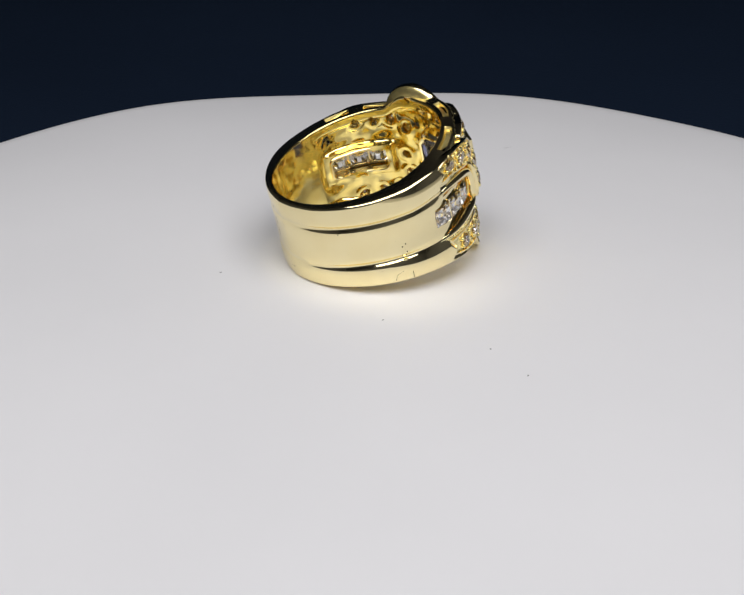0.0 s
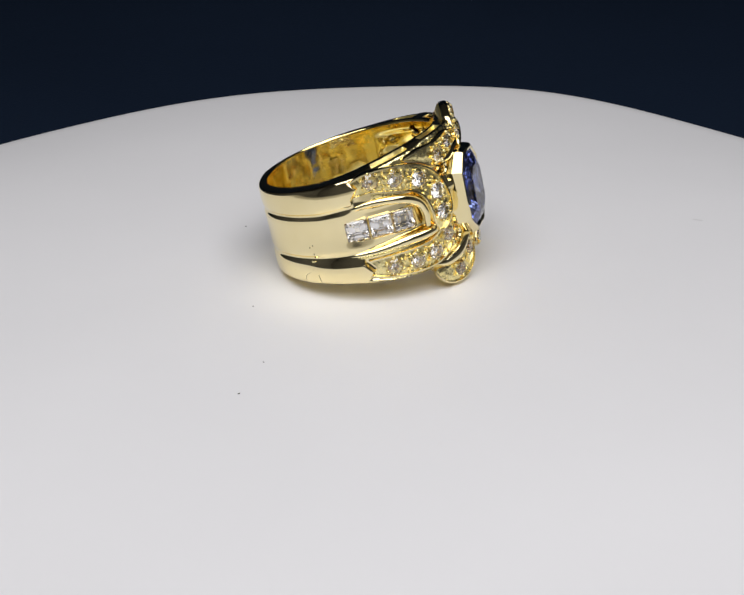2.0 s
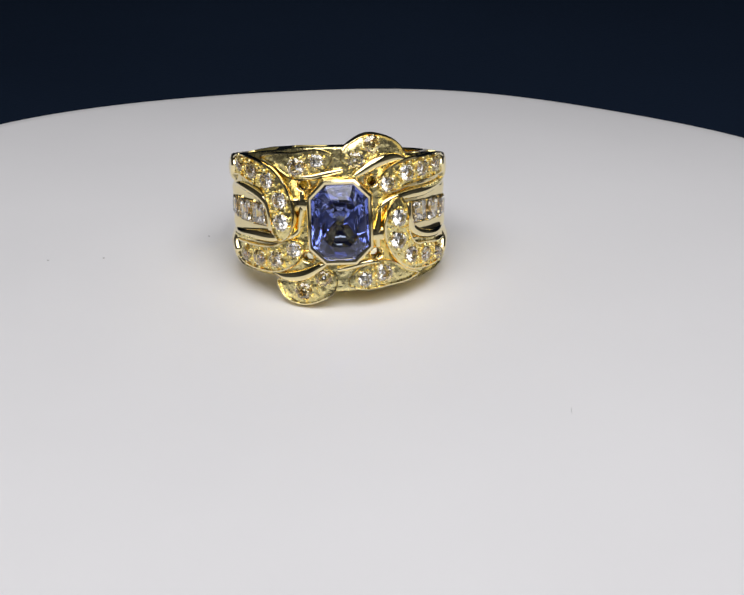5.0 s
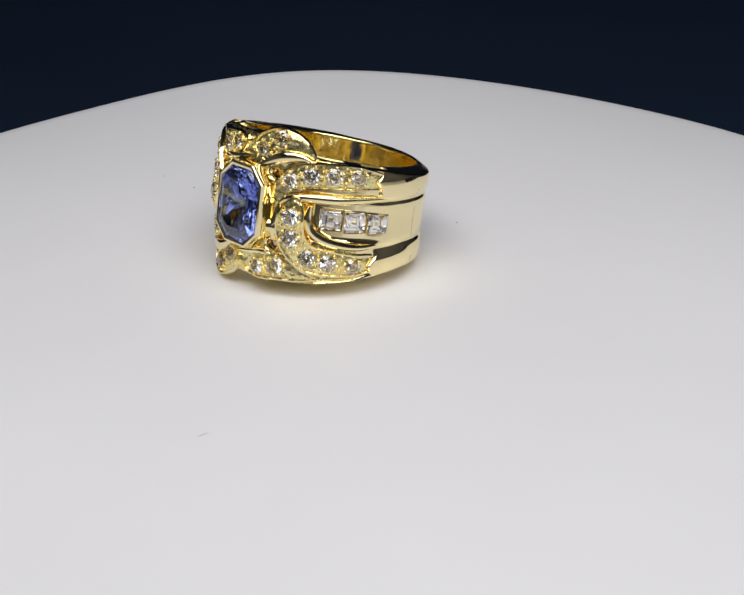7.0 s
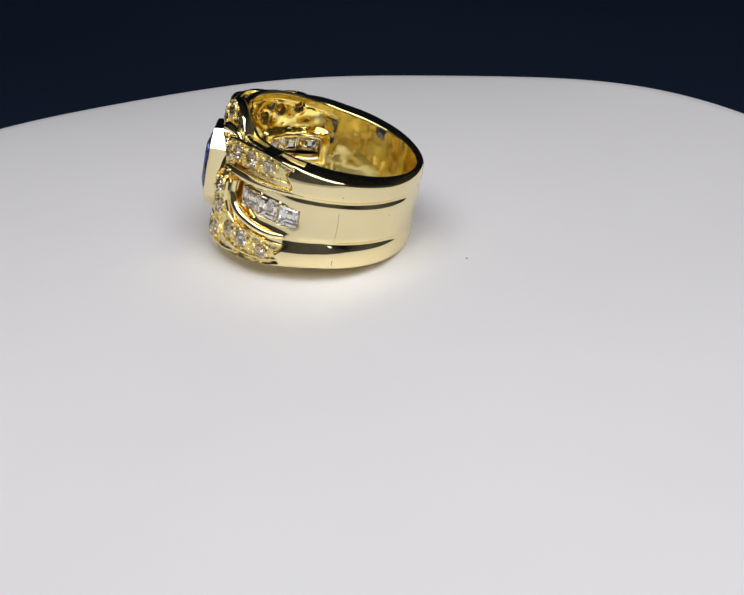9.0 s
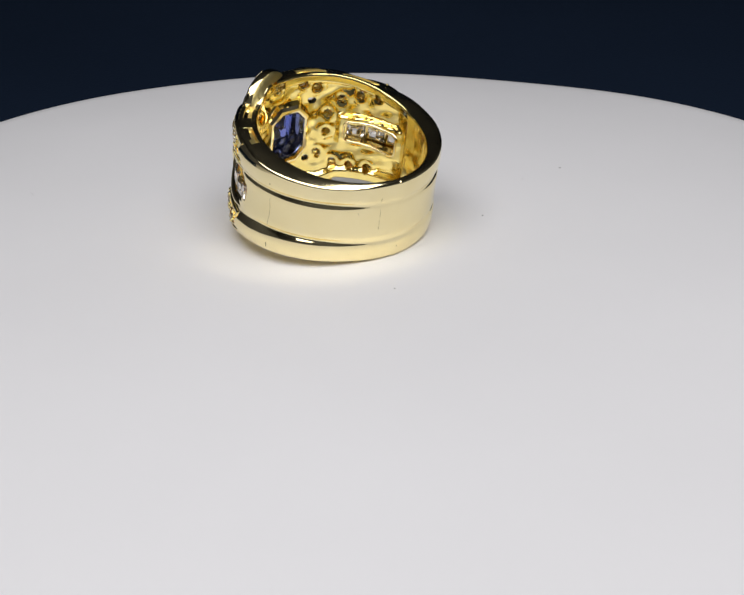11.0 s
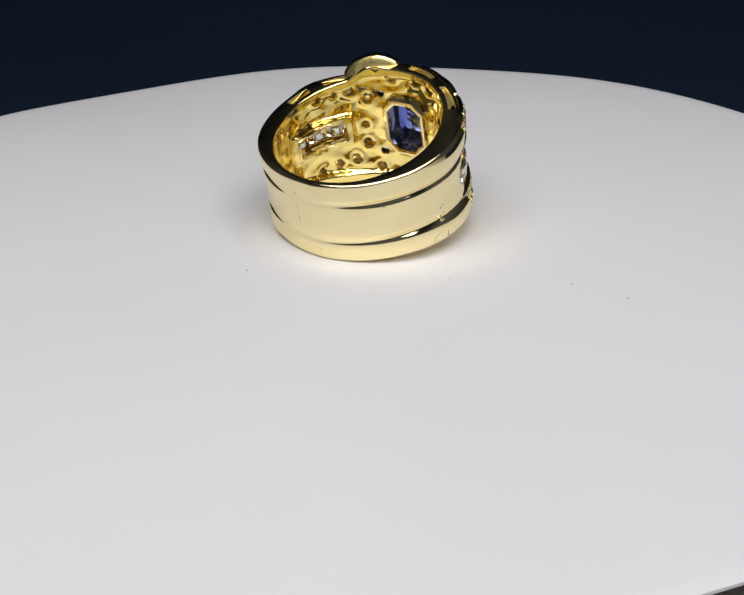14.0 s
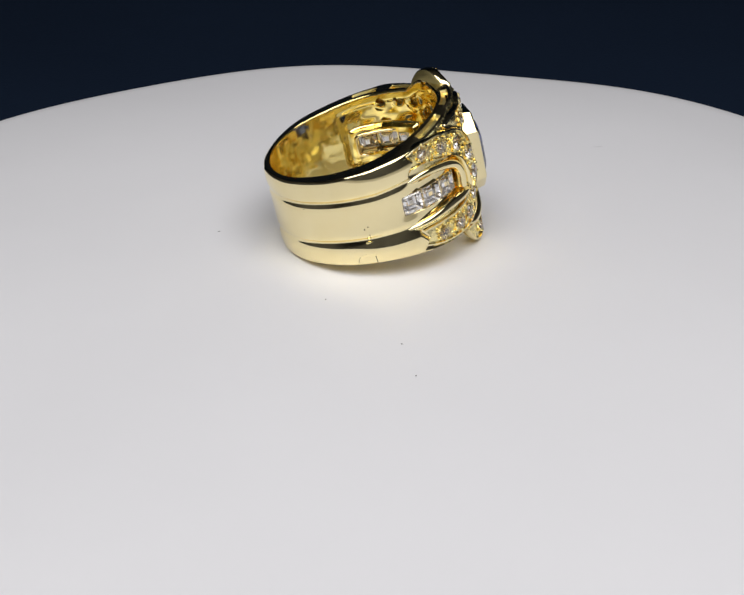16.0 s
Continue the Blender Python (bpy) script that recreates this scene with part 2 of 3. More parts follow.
def outer_radius(a, z):
    """The band's outside, in mm."""
    b = np.abs(a)
    top, low = top_edge(a), -top_edge(-a)
    groove_up = np.interp(a, (-180, -140, -95, -75, 75, 100, 140, 180), (2.15, 2.15, 2.35, 2.8, 2.1, 2.2, 2.2, 2.15))
    groove_low = -np.interp(-a, (-180, -140, -95, -75, 75, 100, 140, 180), (2.15, 2.15, 2.35, 2.8, 2.1, 2.2, 2.2, 2.15))
    wide = 0.3 + 0.95 * (1 - smoothstep(90, 150, b))
    up, low_side = smoothstep(groove_up - 0.05, groove_up + 0.4, z), smoothstep(-groove_low - 0.05, -groove_low + wide, -z)
    strip = np.maximum(up, low_side)
    step = 0.06 + 0.38 * (1 - smoothstep(75, 150, b))
    base = 10.5 + 0.95 * (1 - smoothstep(85, 175, b))
    panel_r = base - step * (1 - 0.35 * smoothstep(0, 2.2, np.abs(z)))
    mid = np.where(z > 0, (top + groove_up) / 2, (low + groove_low) / 2)
    half = np.where(z > 0, (top - groove_up) / 2, (groove_low - low) / 2)
    crown = base - (0.10 + 0.26 * np.exp(-((b - 82) / 24) ** 2)) * np.clip((z - mid) / half, -1, 1) ** 2
    r = panel_r + (crown - panel_r) * strip
    for g in (groove_up, groove_low):
        r = r - (0.105 + 0.18 * np.exp(-((b - 124) / 29) ** 2) + 0.02 * np.sin(np.radians(a) * 5 + g)) * np.exp(-((z - g) / 0.30) ** 2)
    head = 10.55 - 0.35 * (1 - smoothstep(25, 70, b))
    head = head + 0.34 * np.maximum(smoothstep(1.9, 2.7, np.abs(z)), 1 - smoothstep(31, 39, b)) + 0.2 * (1 - smoothstep(20, 27, b))
    edge = np.minimum(top - z, z - low)
    head = head + 0.3 * (1 - smoothstep(0.1, 0.45, edge)) * smoothstep(32, 46, b)
    # the strips stay proud up to the leaves' tails; the panel and both edges sink sooner
    core = strip * smoothstep(0.25, 0.8, edge)
    tail = 72.0 + 4.0 * np.clip(np.abs(np.abs(z) - np.where(a * z < 0, 4.65, 4.2)) / 1.0, 0, 1)
    side = smoothstep(64, 84, b) * (1 - core) + smoothstep(tail - 1.1, tail + 1.1, b) * core
    r = head + (r - head) * side
    r = r - 0.25 * np.exp(-((a - 150) / 28) ** 2)
    return r


def bevel(a):
    """How far the outer corner of the top face lies below its inner corner, in mm."""
    return 0.36 * np.exp(-((a - 122) / 42) ** 4) + 0.38 * np.exp(-((a + 52) / 26) ** 4)


def sag(a, z):
    """How far the back of the band hangs below its plan, in mm, more at its lower edge."""
    return (0.32 - 0.03 * z) * np.sin(np.radians(np.clip(np.abs(a) - 90, 0, 90))) ** 2


def inner_radius(a, z):
    """The band's inside, in mm: hollowed behind the head, with rails along both edges."""
    b = np.abs(a)
    top, low = top_edge(a), -top_edge(-a)
    hump = 0.45 * np.exp(-((np.where(z > 0, a, -a) - 19) / 10) ** 2)
    inside = smoothstep(0.9, 1.5, np.minimum(top - z, z - low) - hump) * (1 - smoothstep(80, 96, b))
    lumps = 0.14 * np.sin(np.radians(a) * 5.3 + 0.9 * z + 0.7) + 0.11 * np.sin(np.radians(a) * 11.7 - 1.3 * z) * np.cos(0.8 * z + 1.1) - 0.12
    lumps = lumps + 0.06 * np.sin(np.radians(a) * 23.0 + 2.1 * z) * np.sin(1.9 * z - np.radians(a) * 9.0)
    for flip, s in ((False, 1), (True, -1)):
        for ang, h, _, q in ROUNDS[flip]:
            d = np.hypot(np.radians(a - s * ang) * 9.8, z - s * h)
            lumps = lumps - 0.17 * np.exp(-((d - 0.85) / 0.34) ** 2)
    r = 8.95 + 0.6 * smoothstep(95, 165, b) + (0.85 + lumps) * inside
    window = smoothstep(0, 0.35, 2.05 - np.abs(z - np.sign(-a) * 0.25)) * smoothstep(36, 40, b) * (1 - smoothstep(84, 90, b))
    return r - 0.72 * window * inside


def in_hole(a, z, scale=1.0):
    """Where the band is pierced for the stones: a true or false for each place."""
    hole = np.zeros(np.shape(a), bool)
    for flip, s in ((False, 1), (True, -1)):
        for ang, h, r, q in ROUNDS[flip]:
            hole |= (np.radians(a - s * ang) * 10.6) ** 2 + (z - s * h) ** 2 < (0.38 * scale) ** 2
        for ang, h, r in BAGUETTES:
            hole |= (np.abs(np.radians(a - s * ang) * 10.6) < 1.0) & (np.abs(z - s * h) < 0.93)
        for ang, h, half_a, half_z in PIERCINGS:
            hole |= (np.radians(a - s * ang) * 10.6 / half_a) ** 2 + ((z - s * h) / half_z) ** 2 < 1
    y = np.radians(a) * 10.6
    hole |= (np.abs(y) < 2.85) & (np.abs(z) < 3.9) & (np.abs(y) + np.abs(z) < 5.45)
    return hole


def in_slot(a, depth):
    """Narrow slots let into the top and bottom faces of the head, as a depth in mm."""
    d = np.zeros(np.shape(a))
    for lo, hi in ((-62, -38), (-27, -6), (36, 54), (64, 80)):
        d = np.maximum(d, depth * smoothstep(lo, lo + 0.8, a) * (1 - smoothstep(hi - 0.8, hi, a)))
    return d


def band():
    """The band: one closed skin round the finger, pierced for the stones."""
    n_a, n_out, n_in = 900, 110, 90
    ang = np.linspace(-180, 180, n_a, endpoint=False)
    rows = []
    for side in ("out", "top", "in", "low"):
        if side == "out":
            for k in np.linspace(0, 1, n_out):
                top = top_edge(ang) - bevel(ang)
                z = -top_edge(-ang) * (1 - k) + top * k
                near = np.minimum(top - z, z + top_edge(-ang))
                rows.append((outer_radius(ang, z) - 0.16 * np.clip(1 - near / 0.2, 0, 1) ** 2, z, 0, 0 * z))
        else:
            top, low = top_edge(ang), -top_edge(-ang)
            if side == "in":
                for k in np.linspace(0, 1, n_in):
                    z = top * (1 - k) + low * k
                    near = np.minimum(top - z, z - low)
                    rows.append((inner_radius(ang, z) + 0.14 * np.clip(1 - near / 0.18, 0, 1) ** 2, z, 1, 0 * z))
            else:
                ks = np.linspace(0.04, 0.96, 14)
                for k in ks:
                    z = top - bevel(ang) * (1 - k) if side == "top" else low
                    ro, ri = outer_radius(ang, z) - 0.16, inner_radius(ang, z) + 0.14
                    r = ro * (1 - k) + ri * k if side == "top" else ri * (1 - k) + ro * k
                    q = k if side == "top" else 1 - k
                    dent = in_slot(ang if side == "top" else -ang, 0.32) * (0.3 < q < 0.68)
                    puff = 0.05 * math.sin(math.pi * q)
                    rows.append((r, z + (puff - dent) * (1 if side == "top" else -1), 2, dent))
    m = len(rows)
    slotted = np.stack([d for *_, d in rows], 1) > 0.05
    ca, sa = np.cos(np.radians(ang)), np.sin(np.radians(ang))
    pts = np.stack([np.stack([r * ca, r * sa, z - sag(ang, z)], 1) for r, z, *_ in rows], 1) * MM
    kind = np.array([k for _, _, k, _ in rows])
    zz = np.stack([z for _, z, *_ in rows], 1)
    aa = np.repeat(ang[:, None], m, 1)
    cut = (in_hole(aa + 0.2, zz) & (kind == 0)[None, :]) | (in_hole(aa + 0.2, zz, 1.6) & (kind == 1)[None, :])
    tilt = np.where(aa < 0, 0.2, -0.2)
    cut |= (np.abs(np.abs(aa + 0.2) - WINDOW[0]) < WINDOW[1]) & (np.abs(zz - tilt) < WINDOW[2]) & (kind == 1)[None, :]
    faces = []
    for i in range(n_a):
        k = (i + 1) % n_a
        for j in range(m):
            l = (j + 1) % m
            if cut[i, j] and cut[k, l]:
                continue
            faces.append((i * m + j, k * m + j, k * m + l, i * m + l))
    me = bpy.data.meshes.new("band")
    me.from_pydata(pts.reshape(-1, 3).tolist(), [], faces)
    me.materials.append(GOLD)
    me.materials.append(GOLD_CAST)
    me.materials.append(GOLD_MATTE)
    me.materials.append(GOLD_SATIN)
    me.materials.append(GOLD_PAVE)
    for p in me.polygons:
        p.use_smooth = True
        if any(slotted[i // m, i % m] for i in p.vertices):
            p.material_index = 2
        elif kind[p.vertices[0] % m] == 1 and kind[p.vertices[2] % m] == 1:
            p.material_index = 1
        elif kind[p.vertices[0] % m] == 2 and kind[p.vertices[2] % m] == 2:
            p.material_index = 3
        elif kind[p.vertices[0] % m] == 0:
            a, z = abs(aa[p.vertices[0] // m, 0]), abs(zz[p.vertices[0] // m, p.vertices[0] % m])
            if a < 38 or (a < 66 and z > 2.9):
                p.material_index = 4
    bm = bmesh.new()
    bm.from_mesh(me)
    bmesh.ops.recalc_face_normals(bm, faces=bm.faces)
    bm.to_mesh(me)
    bm.free()
    me.set_sharp_from_angle(angle=radians(50))
    return part("band", me, RING, "polished yellow gold band with two grooves")


band()


def window_frame(flip):
    """The rounded gold frame of the open window behind three square stones."""
    s = -1 if flip else 1
    mid, half, high = WINDOW
    rings = []
    for lift, grow in ((1.35, 0.06), (0.25, 0.0), (0.02, 0.02), (-0.12, 0.12), (-0.12, 0.24), (0.02, 0.34), (0.3, 0.36)):
        ring = []
        for k in range(64):
            t = 2 * math.pi * k / 64
            c, d = math.cos(t), math.sin(t)
            u, w = math.copysign(abs(c) ** 0.32, c), math.copysign(abs(d) ** 0.32, d)
            a, z = -mid + u * (half + math.degrees(grow / 9.2)), 0.2 + w * (high + grow)
            base = float(inner_radius(np.array(-mid + u * half), np.array(0.2 + w * high)))
            ring.append(on_ring(s * a, s * z, base + lift) * MM)
        rings.append(ring)
    v, f = loft(rings, False, False)
    part("window_frame", mesh_of("window_frame", v, f, GOLD, 60), RING, "gold frame behind the square diamonds")


window_frame(False)
window_frame(True)


def leaf(name, rows, stones, flip, label, depth=1.3, floor_drop=0.23, rim=0.20, curl=0.0, tail=0.0):
    """A set leaf: a ribbon along rows of (angle, height, half-width, radius) with raised bright rims and a pierced floor."""
    s = -1 if flip else 1
    line = spline(rows, 0.035)
    flat = np.stack([np.radians(line[:, 0]) * 11.2, line[:, 1]], 1)
    run = np.r_[0, np.cumsum(np.hypot(*np.diff(flat, axis=0).T))]
    way = np.gradient(flat, axis=0)
    way /= np.hypot(*way.T)[:, None] + 1e-9
    normal = np.stack([-way[:, 1], way[:, 0]], 1)
    low = [(-1.0, -depth - 0.12, 1.25), (-1.0, -depth + 0.12, 0.8), (-1.0, -depth + 0.4, 0.46), (-1.0, -depth + 0.7, 0.22), (-1.0, -depth + 0.92, 0.1)] if depth > 1.5 else [(-1.0, -depth, 0)]
    across = low + [(-1.0, -0.5, 0), (-1.0, -0.10, 0), (-1.0, 0.0, 0.06), (-1.0, 0.0, rim), (-1.0, -floor_drop, rim + 0.05)]
    inner = [(k, 1) for k in np.linspace(-1, 1, 15)]
    verts, marks = [], []
    for i in range(len(line)):
        w, r = line[i, 2], line[i, 3]
        ends = min(run[i], run[-1] - run[i])
        if ends < w and not (tail and i < len(line) / 2):
            w = max(0.02, math.sqrt(max(0, w * w - (w - ends) ** 2)))
        row = []
        lip = 0.95 * w
        for side, dz, inset in across:
            row.append((-w + min(inset, lip), dz))
        for k, _ in inner:
            row.append((k * (w - min(rim + 0.06, 0.9 * w)), -floor_drop + 0.05 * (1 - k * k)))
        for side, dz, inset in reversed(across):
            row.append((w - min(inset, lip), dz))
        for off, dz in row:
            if off < 0 and curl:
                dz -= curl * max(0.0, -off - 0.3) ** 2
                off *= 1 - 0.24 * curl
            p = flat[i] + normal[i] * off - way[i] * tail * min(1.0, abs(off) / line[0, 2]) * max(0.0, 1 - run[i] / 1.5)
            a, z = math.degrees(p[0] / 11.2), p[1]
            marks.append((p[0], p[1]))
            verts.append(on_ring(s * a, s * z, r + dz) * MM)
    m = len(across) * 2 + len(inner)
    end = len(verts)
    if tail:
        for v in verts[:m]:
            verts.append(v - Vector((v.x, v.y, 0)).normalized() * 0.9 * MM)
        marks += marks[:m]
    marks = np.array(marks)
    hole = np.zeros(len(verts), bool)
    for ang, h, r, q in stones:
        hole |= (marks[:, 0] - radians(ang) * 11.2) ** 2 + (marks[:, 1] - h) ** 2 < (q * 0.86) ** 2
    faces, mats = [], []
    for j in range(m - 1 if tail else 0):
        faces.append((end + j, end + j + 1, j + 1, j))
        mats.append(0)
    for i in range(len(line) - 1):
        for j in range(m - 1):
            f = (i * m + j, i * m + j + 1, (i + 1) * m + j + 1, (i + 1) * m + j)
            if len(across) - 1 <= j <= m - len(across) and all(hole[k] for k in f):
                continue
            faces.append(f)
            back = depth > 1.5 and (j < 4 or j > m - 6)
            mats.append(1 if len(across) - 1 <= j < m - len(across) else 2 if back else 0)
        if depth > 1.5:
            faces.append((i * m + m - 1, i * m, (i + 1) * m, (i + 1) * m + m - 1))
            mats.append(0)
    me = bpy.data.meshes.new(name)
    me.from_pydata([tuple(v) for v in verts], [], faces)
    me.materials.append(GOLD)
    me.materials.append(GOLD_PAVE)
    me.materials.append(GOLD_MATTE)
    for p, k in zip(me.polygons, mats):
        p.material_index, p.use_smooth = k, True
    me.set_sharp_from_angle(angle=radians(35))
    ob = part(name, me, RING, label)
    # grains of gold round the stones
    bm = bmesh.new()
    lo = [(ang, h, r, q) for ang, h, r, q in stones]
    for ang, h, r, q in lo:
        for t in range(6):
            k = radians(60 * t + 25 * math.sin(ang) + random.uniform(-9, 9))
            a, z = ang + math.degrees((q * 1.08 + 0.06) * math.cos(k) / 11.2), h + (q * 1.08 + 0.06) * math.sin(k)
            fall = curl * max(0.0, np.interp(a, line[:, 0], line[:, 1]) - z - 0.3) ** 2
            m4 = facing(s * a, s * (z + 0.3 * fall), r + 0.02 - fall) @ Matrix.Diagonal((0.21 * MM, 0.21 * MM, 0.22 * MM, 1)) @ Matrix.Scale(random.uniform(0.8, 1.15), 4)
            bmesh.ops.create_icosphere(bm, subdivisions=2, radius=1.0, matrix=m4)
    for one, two in zip(lo[:-1], lo[1:]):
        d = np.array([radians(two[0] - one[0]) * 11.2, two[1] - one[1]])
        d /= np.hypot(*d)
        for off in (-0.95, -0.55, 0.55, 0.95):
            a, z = (one[0] + two[0]) / 2 - math.degrees(d[1] * off / 11.2), (one[1] + two[1]) / 2 + d[0] * off
            fall = curl * max(0.0, np.interp(a, line[:, 0], line[:, 1]) - z - 0.3) ** 2
            m4 = facing(s * a, s * (z + 0.3 * fall), (one[2] + two[2]) / 2 - 0.05 - fall) @ Matrix.Diagonal((0.14 * MM, 0.14 * MM, 0.17 * MM, 1)) @ Matrix.Scale(random.uniform(0.8, 1.2), 4)
            bmesh.ops.create_icosphere(bm, subdivisions=2, radius=1.0, matrix=m4)
    me = bpy.data.meshes.new("grain_setting")
    bm.to_mesh(me)
    bm.free()
    me.materials.append(GOLD_PAVE)
    for p in me.polygons:
        p.use_smooth = True
    part("grain_setting", me, ob, "small raised gold grains holding the diamonds")
    return ob


LEAF_U = ((-71.5, 4.55, 0.92, 11.2), (-64.5, 4.75, 1.15, 11.2), (-52, 4.6, 1.38, 11.3), (-41, 4.1, 1.42, 11.45), (-33.5, 3.0, 1.46, 11.7), (-29.8, 1.4, 1.46, 11.85), (-29.8, 0.0, 1.36, 11.9), (-31.5, -1.4, 0.9, 11.8), (-33.0, -2.0, 0.3, 11.6))
LEAF_LOW = ((-71.0, -4.15, 0.92, 11.2), (-62, -4.35, 1.25, 11.2), (-49, -4.35, 1.36, 11.2), (-37.5, -4.15, 1.42, 11.2), (-28, -3.5, 1.35, 11.2), (-20.5, -2.6, 0.8, 11.1))
LEAF_PETAL = ((-39, -5.7, 0.35, 10.85), (-30, -6.6, 1.15, 10.95), (-18, -6.95, 1.52, 11.05), (-9, -6.4, 1.5, 11.15), (-1.5, -5.8, 1.1, 11.1))
LEAF_FOOT = ((-36, -6.4, 0.3, 10.7), (-28, -7.2, 1.1, 10.9), (-18, -7.06, 1.66, 11.05), (-9, -6.45, 1.58, 11.15), (-1.5, -5.8, 1.1, 11.1))
LEAF_FLANK = ((-45, 6.15, 0.2, 11.1), (-35, 6.0, 0.75, 11.2), (-22, 5.5, 1.45, 11.25), (-11.5, 5.9, 1.3, 11.2), (-3, 6.5, 0.5, 11.1))
for flip in (False, True):
    leaf("curled_leaf", follow(LEAF_U, "curled", flip), SET[flip]["curled"], flip, "gold leaf curling round the square diamonds", tail=0.8)
    leaf("lower_leaf", follow(LEAF_LOW, "lower", flip), SET[flip]["lower"], flip, "gold leaf set with four round diamonds", tail=0.8)
    leaf("petal", follow(LEAF_PETAL if flip else LEAF_FOOT, "petal", flip), SET[flip]["petal"], flip, "gold petal with two round diamonds at the ring's edge", 1.72 if flip else 1.52, curl=0.36 if flip else 0.0)
    leaf("flank_leaf", follow(LEAF_FLANK, "flank", flip), SET[flip]["flank"], flip, "pointed gold leaf with two round diamonds")


def ridge(name, rows, flip, lift, label):
    """A polished gold ridge, round in section, along rows of (angle, height, half-width, radius)."""
    s = -1 if flip else 1
    line = spline(rows, 0.06)
    flat = np.stack([np.radians(line[:, 0]) * 11, line[:, 1]], 1)
    way = np.gradient(flat, axis=0)
    way /= np.hypot(*way.T)[:, None] + 1e-9
    normal = np.stack([-way[:, 1], way[:, 0]], 1)
    rings = []
    for i in range(len(line)):
        w, r = line[i, 2], line[i, 3]
        ring = []
        for k in range(16):
            q = 2 * math.pi * k / 16
            p = flat[i] + normal[i] * w * math.cos(q)
            ring.append(on_ring(s * math.degrees(p[0] / 11), s * p[1], r + lift * math.sin(q)) * MM)
        rings.append(ring)
    v, f = loft(rings)
    return part(name, mesh_of(name, v, f, GOLD, 60), RING, label)


for flip in (False, True):
    # the smooth lip round the square diamonds, the fold of the petal, and the bars beside the blue stone
    ridge("lip", ((-84, 2.3, 0.25, 10.45), (-66, 2.75, 0.42, 10.7), (-50, 2.35, 0.5, 10.85), (-41, 1.5, 0.5, 11.0), (-38, 0.2, 0.45, 11.1), (-38.5, -1.2, 0.3, 11.0)), flip, 0.5, "smooth gold lip beside the square diamonds")
    ridge("lip", ((-90, -2.4, 0.2, 10.5), (-70, -2.3, 0.42, 10.75), (-52, -2.05, 0.55, 10.8), (-38, -2.0, 0.5, 10.9), (-26, -1.6, 0.4, 10.8), (-20, -0.6, 0.25, 10.6)), flip, 0.5, "smooth gold lip beside the square diamonds")
    ridge("fold", ((-38, -5.6, 0.15, 10.6), (-30, -5.9, 0.5, 10.8), (-20, -5.6, 0.6, 10.95), (-11, -4.7, 0.45, 10.9), (-6, -4.2, 0.2, 10.8)), flip, 0.5, "polished fold of the petal")
    ridge("bar", ((-20, 2.9, 0.35, 10.7), (-19.5, 1.4, 0.45, 10.9), (-20.5, 0.2, 0.35, 10.8), (-22, -1.2, 0.25, 10.6)), flip, 0.55, "polished gold bar beside the blue stone")
    ridge("bridge", ((-28, 1.7, 0.5, 11.3), (-22, 1.6, 0.75, 11.0), (-16, 1.6, 0.6, 11.2)), flip, 0.42, "smooth gold bridge from leaf to bezel")
    ridge("bar", ((-20, 4.4, 0.2, 10.9), (-13, 4.4, 0.4, 10.9), (-6, 4.7, 0.4, 10.8), (2, 5.0, 0.3, 10.7)), flip, 0.5, "polished gold bar beside the blue stone")


def collar(ang, h, half_a, half_z, flip):
    """The gold wall of an opening beside the bezel."""
    s, rings = -1 if flip else 1, []
    for r, grow in ((10.05, 0.0), (10.6, -0.06), (10.95, 0.02), (11.02, 0.12), (10.85, 0.2)):
        rings.append([on_ring(s * (ang + math.degrees((half_a + grow) * math.cos(t) / 10.6)), s * (h + (half_z + grow) * math.sin(t)), r) * MM for t in (2 * math.pi * k / 28 for k in range(28))])
    v, f = loft(rings, False, False)
    part("collar", mesh_of("collar", v, f, GOLD, 50), RING, "gold wall of an opening beside the bezel")


for flip in (False, True):
    for row in PIERCINGS:
        collar(*row, flip)


def milgrain(flip):
    """A row of tiny beads cut along the lower lip beside the square diamonds."""
    s, bm = -1 if flip else 1, bmesh.new()
    for k in range(26):
        t = k / 25
        a, z = -80 + 34 * t, -2.62 + 0.18 * t + 0.12 * t * t
        m4 = facing(s * a, s * z, 11.02 + 0.22 * math.sin(math.pi * t)) @ Matrix.Diagonal((0.15 * MM, 0.17 * MM, 0.12 * MM, 1)) @ Matrix.Scale(random.uniform(0.85, 1.1), 4)
        bmesh.ops.create_icosphere(bm, subdivisions=2, radius=1.0, matrix=m4)
    me = bpy.data.meshes.new("milgrain")
    bm.to_mesh(me)
    bm.free()
    me.materials.append(GOLD_PAVE)
    for p in me.polygons:
        p.use_smooth = True
    part("milgrain", me, RING, "row of tiny gold beads along the lip")


milgrain(False)
milgrain(True)

# ---- stones ----


